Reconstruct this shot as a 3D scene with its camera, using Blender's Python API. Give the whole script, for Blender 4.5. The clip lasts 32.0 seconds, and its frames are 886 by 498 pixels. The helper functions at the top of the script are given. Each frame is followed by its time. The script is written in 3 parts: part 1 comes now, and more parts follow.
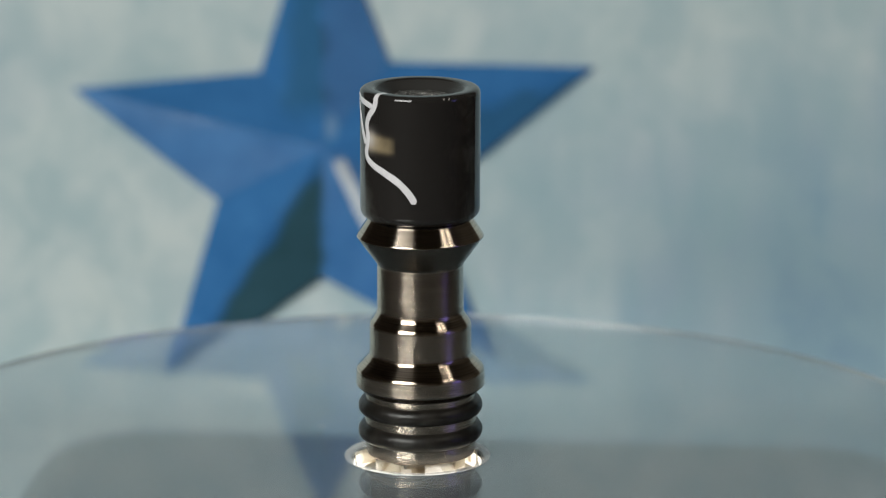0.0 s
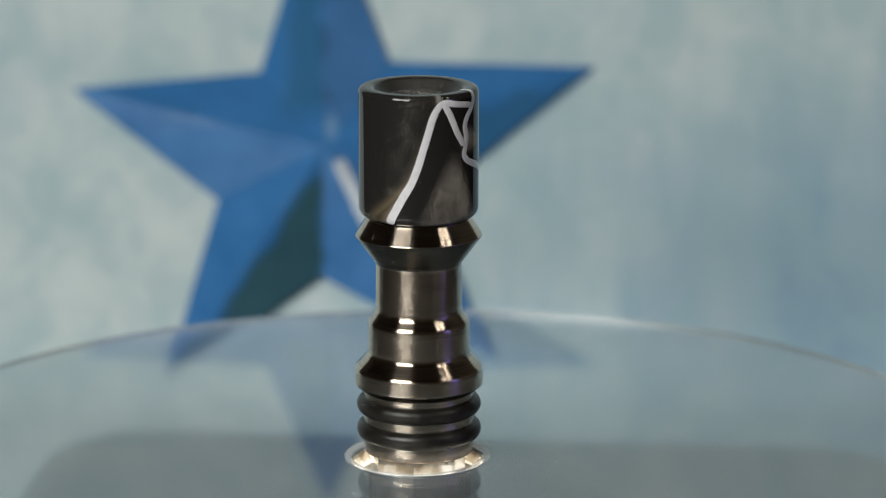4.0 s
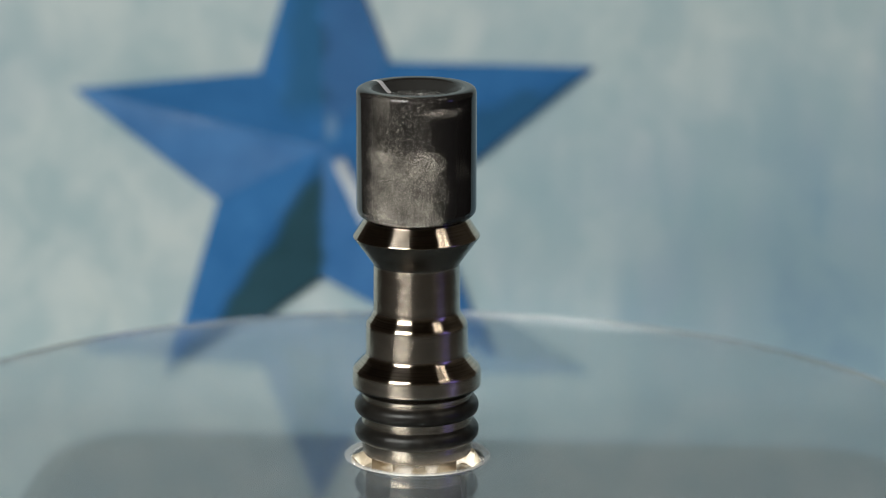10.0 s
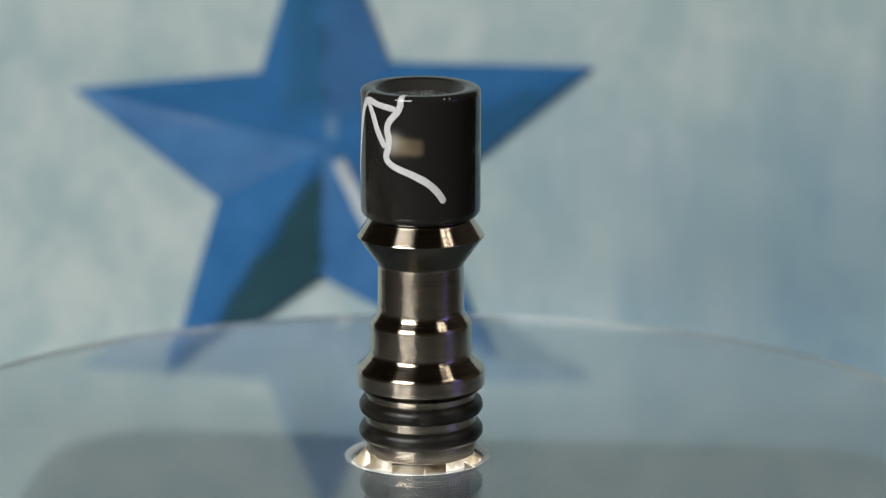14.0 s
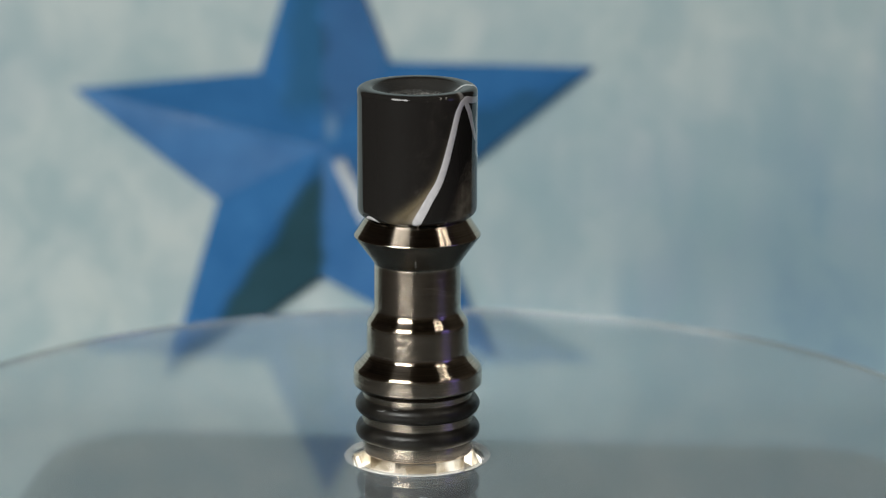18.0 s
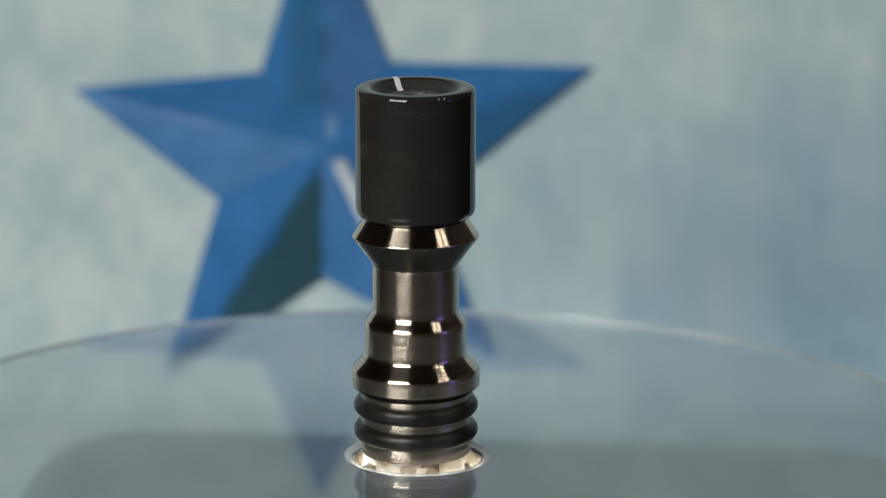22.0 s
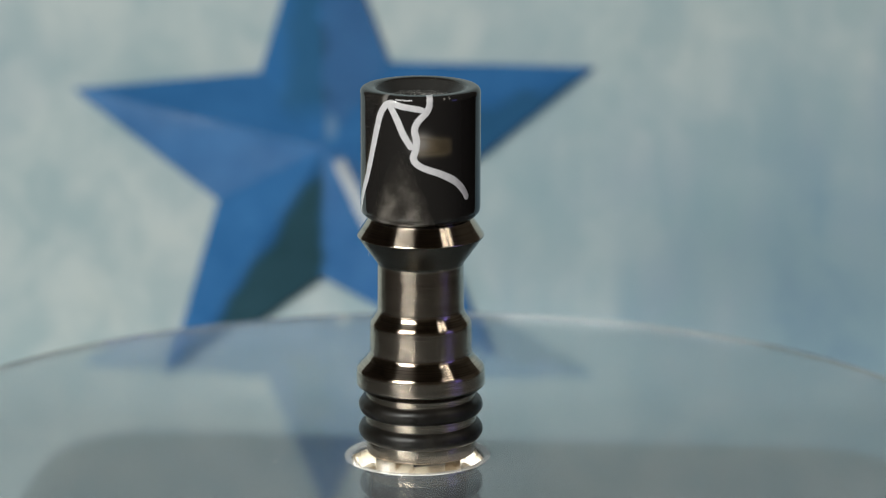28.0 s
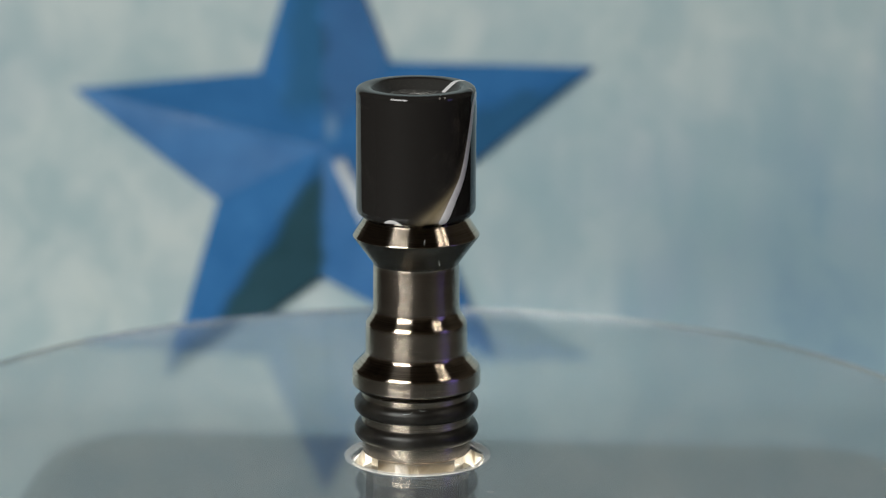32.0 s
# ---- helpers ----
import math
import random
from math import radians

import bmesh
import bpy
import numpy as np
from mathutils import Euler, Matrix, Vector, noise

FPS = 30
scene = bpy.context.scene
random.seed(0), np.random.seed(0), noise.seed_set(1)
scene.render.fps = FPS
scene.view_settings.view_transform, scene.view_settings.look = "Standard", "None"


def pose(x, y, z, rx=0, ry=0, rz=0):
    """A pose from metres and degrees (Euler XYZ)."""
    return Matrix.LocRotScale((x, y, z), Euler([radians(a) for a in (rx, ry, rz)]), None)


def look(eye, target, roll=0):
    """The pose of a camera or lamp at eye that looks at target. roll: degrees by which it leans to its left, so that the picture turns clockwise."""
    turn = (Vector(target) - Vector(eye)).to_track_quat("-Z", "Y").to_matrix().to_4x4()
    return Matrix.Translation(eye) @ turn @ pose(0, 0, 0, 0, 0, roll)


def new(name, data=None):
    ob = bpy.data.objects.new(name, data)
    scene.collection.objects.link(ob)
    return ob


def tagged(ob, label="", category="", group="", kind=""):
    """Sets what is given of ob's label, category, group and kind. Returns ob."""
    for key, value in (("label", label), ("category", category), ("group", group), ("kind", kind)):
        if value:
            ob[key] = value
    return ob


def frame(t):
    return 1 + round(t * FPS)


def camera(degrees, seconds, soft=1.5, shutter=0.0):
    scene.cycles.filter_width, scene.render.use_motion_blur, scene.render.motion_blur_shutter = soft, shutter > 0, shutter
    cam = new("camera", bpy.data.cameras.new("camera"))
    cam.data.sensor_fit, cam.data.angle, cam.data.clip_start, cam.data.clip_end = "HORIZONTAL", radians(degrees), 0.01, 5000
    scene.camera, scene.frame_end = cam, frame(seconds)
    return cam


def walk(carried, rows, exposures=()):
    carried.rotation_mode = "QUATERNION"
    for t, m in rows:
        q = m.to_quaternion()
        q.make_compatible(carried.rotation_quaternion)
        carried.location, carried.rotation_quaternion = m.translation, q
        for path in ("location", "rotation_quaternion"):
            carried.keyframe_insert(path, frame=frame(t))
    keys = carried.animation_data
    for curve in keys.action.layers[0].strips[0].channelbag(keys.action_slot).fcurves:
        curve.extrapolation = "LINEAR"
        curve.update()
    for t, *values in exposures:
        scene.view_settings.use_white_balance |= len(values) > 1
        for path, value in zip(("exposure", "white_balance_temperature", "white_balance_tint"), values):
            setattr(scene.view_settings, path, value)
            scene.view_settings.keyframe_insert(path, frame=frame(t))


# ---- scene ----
MM = 0.001
SECONDS = 32.0
PERIOD = 13.0                      # one turn of the disc, seconds
EYE = Vector((1.82, -252.53, 75.79)) * MM
PITCH = 13.5                       # degrees below the horizontal

cam = camera(13.755, SECONDS, soft=1.0)
cam.data.dof.use_dof = True
cam.data.dof.focus_distance = 0.2585
cam.data.dof.aperture_fstop = 30.0
CAM_POSE = Matrix.Translation(EYE) @ pose(0, 0, 0, 90 - PITCH, 0, 0)
walk(cam, [(0.0, CAM_POSE), (SECONDS, CAM_POSE)])

# ---------------------------------------------------------------- light
world = bpy.data.worlds.new("dim_room")
scene.world = world
world.use_nodes = True
world.node_tree.nodes["Background"].inputs["Color"].default_value = (0.9, 0.95, 1.0, 1)
world.node_tree.nodes["Background"].inputs["Strength"].default_value = 0.022
scene.view_settings.exposure = 0.0


def area_lamp(name, placed, size_x, size_y, watts, colour):
    data = bpy.data.lights.new(name, "AREA")
    data.shape, data.size, data.size_y = "RECTANGLE", size_x, size_y
    data.energy, data.color = watts, colour
    ob = new(name, data)
    ob.matrix_world = placed
    return ob


area_lamp("softbox", look((-0.29, -0.42, 0.305), (0, 0.02, 0.01)), 0.32, 0.225, 3.32, (0.955, 0.965, 0.925))
# unseen bluish source, added for the blue band on the steel
area_lamp("blue_lamp", look((0.445, -0.18, 0.075), (0, 0, 0.01)), 0.09, 0.15, 0.048, (0.25, 0.22, 1.0))
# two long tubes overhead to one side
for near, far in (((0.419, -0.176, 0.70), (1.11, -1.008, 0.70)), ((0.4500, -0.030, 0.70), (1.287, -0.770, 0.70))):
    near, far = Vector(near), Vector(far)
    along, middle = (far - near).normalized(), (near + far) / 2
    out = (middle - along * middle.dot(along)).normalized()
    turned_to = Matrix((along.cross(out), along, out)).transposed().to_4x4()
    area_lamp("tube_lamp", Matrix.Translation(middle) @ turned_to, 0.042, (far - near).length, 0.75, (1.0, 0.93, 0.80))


# ---------------------------------------------------------------- materials
class Nodes:
    """A node material under construction."""

    def __init__(self, name):
        self.mat = bpy.data.materials.new(name)
        self.mat.use_nodes = True
        self.tree = self.mat.node_tree
        self.bsdf = self.tree.nodes["Principled BSDF"]
        self.coord = self.add("ShaderNodeTexCoord")

    def add(self, kind, **inputs):
        node = self.tree.nodes.new(kind)
        for key, value in inputs.items():
            node.inputs[key.replace("_", " ")].default_value = value
        return node

    def link(self, a, b):
        self.tree.links.new(a, b)

    def mapped(self, sx, sy, sz, shift=(0, 0, 0)):
        node = self.add("ShaderNodeMapping")
        node.inputs["Scale"].default_value = (sx, sy, sz)
        node.inputs["Location"].default_value = shift
        self.link(self.coord.outputs["Object"], node.inputs["Vector"])
        return node.outputs["Vector"]

    def noise(self, vector, scale, detail=3.0, rough=0.5, distortion=0.0):
        node = self.add("ShaderNodeTexNoise", Scale=scale, Detail=detail, Roughness=rough, Distortion=distortion)
        self.link(vector, node.inputs["Vector"])
        return node.outputs["Fac"]

    def ramp(self, fac, stops):
        node = self.add("ShaderNodeValToRGB")
        while len(node.color_ramp.elements) < len(stops):
            node.color_ramp.elements.new(0.5)
        for element, (at, colour) in zip(node.color_ramp.elements, stops):
            element.position = at
            element.color = (*colour, 1) if len(colour) == 3 else colour
        self.link(fac, node.inputs["Fac"])
        return node.outputs["Color"]

    def mix(self, fac, a, b, blend="MIX"):
        node = self.add("ShaderNodeMix")
        node.data_type, node.blend_type = "RGBA", blend
        for value, index in ((fac, 0), (a, 6), (b, 7)):
            if hasattr(value, "is_linked"):
                self.link(value, node.inputs[index])
            elif index == 0:
                node.inputs[index].default_value = value
            else:
                node.inputs[index].default_value = (*value, 1)
        return node.outputs[2]

    def maths(self, operation, a, b=0.0, clamp=False):
        node = self.add("ShaderNodeMath")
        node.operation, node.use_clamp = operation, clamp
        for value, index in ((a, 0), (b, 1)):
            if hasattr(value, "is_linked"):
                self.link(value, node.inputs[index])
            else:
                node.inputs[index].default_value = value
        return node.outputs[0]

    def remap(self, value, low, high, to_low, to_high):
        node = self.add("ShaderNodeMapRange")
        for index, v in ((1, low), (2, high), (3, to_low), (4, to_high)):
            node.inputs[index].default_value = v
        self.link(value, node.inputs[0])
        return node.outputs[0]

    def bump(self, height, distance, strength=1.0):
        node = self.add("ShaderNodeBump", Strength=strength, Distance=distance)
        self.link(height, node.inputs["Height"])
        return node.outputs["Normal"]

    def attribute(self, name):
        node = self.add("ShaderNodeAttribute")
        node.attribute_name = name
        return node.outputs["Fac"]

    def set(self, **inputs):
        for key, value in inputs.items():
            socket = self.bsdf.inputs[key.replace("_", " ")]
            if hasattr(value, "is_linked"):
                self.link(value, socket)
            else:
                socket.default_value = (*value, 1) if isinstance(value, tuple) and len(value) == 3 else value
        return self.mat


def turned_steel(name="turned_steel", groove=1.0, low=0.12, high=0.16, tone=1.0):
    n = Nodes(name)
    rings = n.noise(n.mapped(220, 220, 21000), 1.0, 3.0, 0.65)
    fine = n.noise(n.mapped(900, 900, 90000), 1.0, 2.0, 0.6)
    wear = n.noise(n.coord.outputs["Object"], 900.0, 4.0, 0.6)
    cuts = n.noise(n.mapped(150, 150, 14000, (0, 0, 3)), 1.0, 2.0, 0.6)
    height = n.maths("ADD", rings, n.maths("MULTIPLY", fine, 0.45))
    height = n.maths("ADD", height, n.maths("MULTIPLY", cuts, 0.7))
    lathe = n.add("ShaderNodeTangent")
    lathe.direction_type, lathe.axis = "RADIAL", "Z"
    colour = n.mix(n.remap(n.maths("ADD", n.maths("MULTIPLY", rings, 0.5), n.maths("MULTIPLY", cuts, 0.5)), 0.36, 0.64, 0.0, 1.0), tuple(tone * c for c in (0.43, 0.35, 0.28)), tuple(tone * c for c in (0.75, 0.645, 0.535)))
    return n.set(Base_Color=colour, Metallic=1.0, Roughness=n.remap(wear, 0.3, 0.7, low, high),
                 Anisotropic=1.0, Anisotropic_Rotation=0.25, Tangent=lathe.outputs[0], Normal=n.bump(height, 8e-6 * groove, 0.8))


def black_resin():
    """Black resin with mica flakes and ochre clouding, both where the attributes of the cast say."""
    n = Nodes("black_resin")
    cells = n.add("ShaderNodeTexVoronoi", Scale=50000.0)
    n.link(n.coord.outputs["Object"], cells.inputs["Vector"])
    pick = n.add("ShaderNodeSeparateColor")
    n.link(cells.outputs["Color"], pick.inputs["Color"])
    patches = n.noise(n.coord.outputs["Object"], 1100.0, 4.0, 0.62)
    density = n.maths("MULTIPLY", n.attribute("flake"), n.remap(patches, 0.30, 0.62, 0.45, 1.25))
    chosen = n.maths("LESS_THAN", pick.outputs[0], density)
    geometry = n.add("ShaderNodeNewGeometry")
    tilt = n.add("ShaderNodeVectorMath")
    tilt.operation = "MULTIPLY_ADD"
    n.link(cells.outputs["Color"], tilt.inputs[0])
    tilt.inputs[1].default_value = (0.38, 0.38, 0.38)
    tilt.inputs[2].default_value = (-0.19, -0.19, -0.19)
    total = n.add("ShaderNodeVectorMath")
    total.operation = "ADD"
    # each swirl of mica lies in its own plane
    local = n.add("ShaderNodeVectorTransform")
    local.vector_type, local.convert_from, local.convert_to = "NORMAL", "WORLD", "OBJECT"
    n.link(geometry.outputs["Normal"], local.inputs[0])
    parts = n.add("ShaderNodeSeparateXYZ")
    n.link(local.outputs[0], parts.inputs[0])
    swirl = n.add("ShaderNodeMix")
    swirl.data_type = "VECTOR"
    n.link(n.maths("GREATER_THAN", parts.outputs[0], 0.0), swirl.inputs[0])
    either = n.maths("GREATER_THAN", pick.outputs[2], 0.5)

    def leaning(one, other):
        """Half of the flakes lie in one plane, half in another."""
        node = n.add("ShaderNodeMix")
        node.data_type = "VECTOR"
        n.link(either, node.inputs[0])
        for index, turn in ((4, one), (5, other)):
            node.inputs[index].default_value = (0.927 * math.sin(radians(turn)), -0.927 * math.cos(radians(turn)), 0.375)
        return node.outputs[1]

    n.link(leaning(-78, -107), swirl.inputs[4])
    place = n.add("ShaderNodeSeparateXYZ")
    n.link(n.coord.outputs["Object"], place.inputs[0])
    level = n.add("ShaderNodeMix")
    level.data_type = "VECTOR"
    n.link(n.remap(place.outputs[2], 0.0216, 0.0228, 0.0, 1.0), level.inputs[0])
    level.inputs[4].default_value = (0.875, -0.306, 0.375)
    beyond = n.add("ShaderNodeMix")
    beyond.data_type = "VECTOR"
    n.link(n.remap(parts.outputs[1], -0.30, -0.10, 0.0, 1.0), beyond.inputs[0])
    n.link(leaning(70, 44), beyond.inputs[4])
    n.link(leaning(80, 68), beyond.inputs[5])
    n.link(beyond.outputs[1], level.inputs[5])
    n.link(level.outputs[1], swirl.inputs[5])
    drift = n.add("ShaderNodeTexNoise", Scale=420.0, Detail=2.0)
    n.link(n.coord.outputs["Object"], drift.inputs["Vector"])
    wave = n.add("ShaderNodeVectorMath")
    wave.operation = "MULTIPLY_ADD"
    n.link(drift.outputs["Color"], wave.inputs[0])
    wave.inputs[1].default_value = (0.4, 0.4, 0.4)
    wave.inputs[2].default_value = (-0.2, -0.2, -0.2)
    waved = n.add("ShaderNodeVectorMath")
    waved.operation = "ADD"
    rear = n.add("ShaderNodeMix")
    rear.data_type = "VECTOR"
    n.link(n.maths("GREATER_THAN", parts.outputs[1], 0.80), rear.inputs[0])
    flank = n.add("ShaderNodeMix")
    flank.data_type = "VECTOR"
    n.link(n.maths("MULTIPLY", n.maths("GREATER_THAN", parts.outputs[1], 0.36), n.maths("LESS_THAN", parts.outputs[0], 0.0)), flank.inputs[0])
    n.link(swirl.outputs[1], flank.inputs[4])
    n.link(leaning(-101, -127), flank.inputs[5])
    n.link(flank.outputs[1], rear.inputs[4])
    n.link(leaning(178, 124), rear.inputs[5])
    n.link(rear.outputs[1], waved.inputs[0])
    n.link(wave.outputs[0], waved.inputs[1])
    back = n.add("ShaderNodeVectorTransform")
    back.vector_type, back.convert_from, back.convert_to = "NORMAL", "OBJECT", "WORLD"
    n.link(waved.outputs[0], back.inputs[0])
    n.link(back.outputs[0], total.inputs[0])
    n.link(tilt.outputs[0], total.inputs[1])
    unit = n.add("ShaderNodeVectorMath")
    unit.operation = "NORMALIZE"
    n.link(total.outputs[0], unit.inputs[0])
    cloud = n.noise(n.coord.outputs["Object"], 700.0, 3.0, 0.5)
    smear = n.maths("MULTIPLY", n.attribute("smear"), n.remap(cloud, 0.25, 0.65, 0.65, 1.0), True)
    dark = n.mix(smear, (0.0185, 0.0168, 0.0156), (0.56, 0.44, 0.26))
    dark = n.mix(n.attribute("halo"), dark, (0.55, 0.52, 0.50))
    dark = n.mix(n.attribute("flake"), dark, (0.038, 0.032, 0.026))
    bowl = n.attribute("bowl")
    dark = n.mix(bowl, dark, (0.03, 0.029, 0.027))
    # ochre clouding lights like a sheet dipping into resin; normals turned to fit the view
    dip = n.add("ShaderNodeAttribute")
    dip.attribute_name = "dip"
    dipped = n.add("ShaderNodeVectorTransform")
    dipped.vector_type, dipped.convert_from, dipped.convert_to = "NORMAL", "OBJECT", "WORLD"
    n.link(dip.outputs["Vector"], dipped.inputs[0])
    sunk = n.add("ShaderNodeMix")
    sunk.data_type = "VECTOR"
    n.link(n.remap(smear, 0.0, 0.4, 0.0, 1.0), sunk.inputs[0])
    n.link(geometry.outputs["Normal"], sunk.inputs[4])
    n.link(dipped.outputs[0], sunk.inputs[5])
    normal = n.add("ShaderNodeMix")
    normal.data_type = "VECTOR"
    n.link(chosen, normal.inputs[0])
    n.link(sunk.outputs[1], normal.inputs[4])
    n.link(unit.outputs[0], normal.inputs[5])
    return n.set(Base_Color=n.mix(chosen, dark, n.mix(n.maths("POWER", pick.outputs[1], 2.0), (0.025, 0.023, 0.021), (0.42, 0.38, 0.33))), Metallic=chosen, Roughness=0.35, Specular_IOR_Level=0.0,
                 Normal=normal.outputs[1], Coat_Weight=1.0, Coat_Roughness=n.remap(bowl, 0.0, 1.0, 0.03, 0.42), Coat_IOR=1.5)


def white_vein():
    n = Nodes("white_vein")
    cloud = n.noise(n.coord.outputs["Object"], 2600.0, 3.0, 0.55)
    return n.set(Base_Color=n.mix(n.remap(cloud, 0.3, 0.7, 0.0, 1.0), (0.72, 0.70, 0.72), (0.84, 0.82, 0.83)),
                 Roughness=0.25, Coat_Weight=1.0, Coat_Roughness=0.03, Subsurface_Weight=0.0)


def black_rubber():
    n = Nodes("black_rubber")
    grain = n.noise(n.coord.outputs["Object"], 5000.0, 5.0, 0.7)
    dirt = n.noise(n.coord.outputs["Object"], 700.0, 3.0, 0.6)
    return n.set(Base_Color=n.mix(n.remap(dirt, 0.45, 0.75, 0.0, 1.0), (0.010, 0.0088, 0.0074), (0.024, 0.021, 0.017)),
                 Roughness=n.remap(dirt, 0.3, 0.7, 0.27, 0.42), Specular_IOR_Level=0.36,
                 Normal=n.bump(grain, 2.2e-5, 0.7))


def clear_acrylic(name="clear_acrylic", rough=0.0, tint=(0.71, 0.765, 0.79)):
    n = Nodes(name)
    scratches = n.noise(n.mapped(2500, 60, 2500), 1.0, 2.0, 0.5, 0.4)
    dusty = n.noise(n.coord.outputs["Object"], 90.0, 4.0, 0.6)
    return n.set(Base_Color=tint, Transmission_Weight=n.remap(dusty, 0.3, 0.7, 0.958, 0.930), IOR=1.49,
                 Roughness=n.remap(scratches, 0.55, 0.8, rough, rough + 0.06))


def frosted_edge():
    """The sawn rim of the disc: half matt, with polished stretches."""
    n = Nodes("sawn_acrylic_edge")
    marks = n.noise(n.coord.outputs["Object"], 45.0, 2.0, 0.5)
    saw = n.noise(n.mapped(700, 700, 4000), 1.0, 3.0, 0.6)
    return n.set(Base_Color=(0.95, 0.96, 0.96), Transmission_Weight=0.88, IOR=1.49,
                 Roughness=n.remap(marks, 0.38, 0.62, 0.08, 0.35), Normal=n.bump(saw, 2e-5, 0.4))


CHIP, GLINT_AT = (0.00117, -0.00136, 0.4273, 0.904), (0.00034, 0.0021)


def blue_paint():
    n = Nodes("blue_enamel")
    mottle = n.noise(n.coord.outputs["Object"], 260.0, 4.0, 0.6)
    speck = n.noise(n.coord.outputs["Object"], 1500.0, 2.0, 0.5)
    colour = n.mix(n.remap(mottle, 0.3, 0.7, 0.0, 1.0), (0.030, 0.132, 0.328), (0.046, 0.174, 0.408))
    # teal patch on one arm; below another's fold, shade is put into the colour
    at = n.add("ShaderNodeSeparateXYZ")
    n.link(n.coord.outputs["Object"], at.inputs[0])
    edge = n.maths("MULTIPLY", n.remap(mottle, 0.2, 0.8, -1.0, 1.0), 0.0015)
    across = n.maths("ADD", at.outputs[0], edge)
    upper = n.maths("MULTIPLY", n.remap(across, -0.0046, -0.0028, 0.0, 1.0), n.remap(across, -0.0008, -0.0001, 1.0, 0.0))
    upper = n.maths("MULTIPLY", upper, n.maths("MULTIPLY", n.remap(at.outputs[2], 0.0022, 0.0050, 0.0, 1.0), n.remap(at.outputs[2], 0.016, 0.022, 1.0, 0.2)))
    below = n.maths("SUBTRACT", n.maths("MULTIPLY", at.outputs[0], 0.344), at.outputs[2])
    lower = n.maths("MULTIPLY", n.remap(n.maths("ADD", below, edge), -0.0002, 0.0004, 0.0, 1.0), n.remap(at.outputs[0], 0.006, 0.009, 0.0, 1.0))
    lower = n.maths("MULTIPLY", lower, n.remap(at.outputs[2], -0.003, -0.0005, 0.0, 1.0))
    colour = n.mix(n.maths("MULTIPLY", n.maths("ADD", upper, lower, True), 0.7), colour, (0.026, 0.098, 0.185))
    # one facet turns dark green: shade put into its colour, softer towards the fold
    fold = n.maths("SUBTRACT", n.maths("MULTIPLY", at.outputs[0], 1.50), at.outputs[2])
    green_shade = n.maths("MULTIPLY", n.remap(n.maths("ADD", fold, n.maths("MULTIPLY", edge, 0.8)), -0.0006, 0.0012, 0.0, 1.0), n.remap(n.maths("ADD", at.outputs[0], n.maths("MULTIPLY", edge, 0.3)), -0.0009, -0.0001, 1.0, 0.0))
    green_shade = n.maths("MULTIPLY", green_shade, n.remap(at.outputs[2], -0.0030, -0.0003, 1.0, 0.25))
    colour = n.mix(n.maths("MULTIPLY", green_shade, 0.94), colour, n.mix(mottle, (0.022, 0.058, 0.066), (0.036, 0.092, 0.112)))
    # paint rubbed off to the pale tin along one fold
    fray = n.maths("MULTIPLY", n.remap(speck, 0.2, 0.8, -1.0, 1.0), 0.00012)
    run = n.maths("SUBTRACT", n.maths("MULTIPLY", n.maths("SUBTRACT", at.outputs[0], CHIP[0]), CHIP[2]), n.maths("MULTIPLY", n.maths("SUBTRACT", at.outputs[2], CHIP[1]), CHIP[3]))
    off = n.maths("ABSOLUTE", n.maths("ADD", n.maths("ADD", n.maths("MULTIPLY", n.maths("SUBTRACT", at.outputs[0], CHIP[0]), CHIP[3]), n.maths("MULTIPLY", n.maths("SUBTRACT", at.outputs[2], CHIP[1]), CHIP[2])), fray))
    bare = n.maths("MULTIPLY", n.remap(off, 0.00048, 0.00066, 1.0, 0.0), n.maths("MULTIPLY", n.remap(run, -0.0006, -0.0002, 0.0, 1.0), n.remap(run, 0.0060, 0.0085, 1.0, 0.0)))
    # a pale blue glint, painted into the colour above the middle
    spot_x = n.maths("POWER", n.maths("DIVIDE", n.maths("SUBTRACT", at.outputs[0], GLINT_AT[0]), 0.00062), 2.0)
    spot_z = n.maths("POWER", n.maths("DIVIDE", n.maths("SUBTRACT", at.outputs[2], GLINT_AT[1]), 0.0014), 2.0)
    painted_glint = n.remap(n.maths("ADD", spot_x, spot_z), 0.2, 1.3, 0.62, 0.0)
    colour = n.mix(painted_glint, colour, (0.20, 0.36, 0.56))
    colour = n.mix(bare, colour, n.mix(mottle, (0.45, 0.49, 0.53), (0.56, 0.60, 0.64)))
    return n.set(Base_Color=colour, Roughness=n.remap(mottle, 0.3, 0.7, 0.20, 0.27), Specular_IOR_Level=0.16,
                 Normal=n.bump(speck, 3e-5, 0.06))


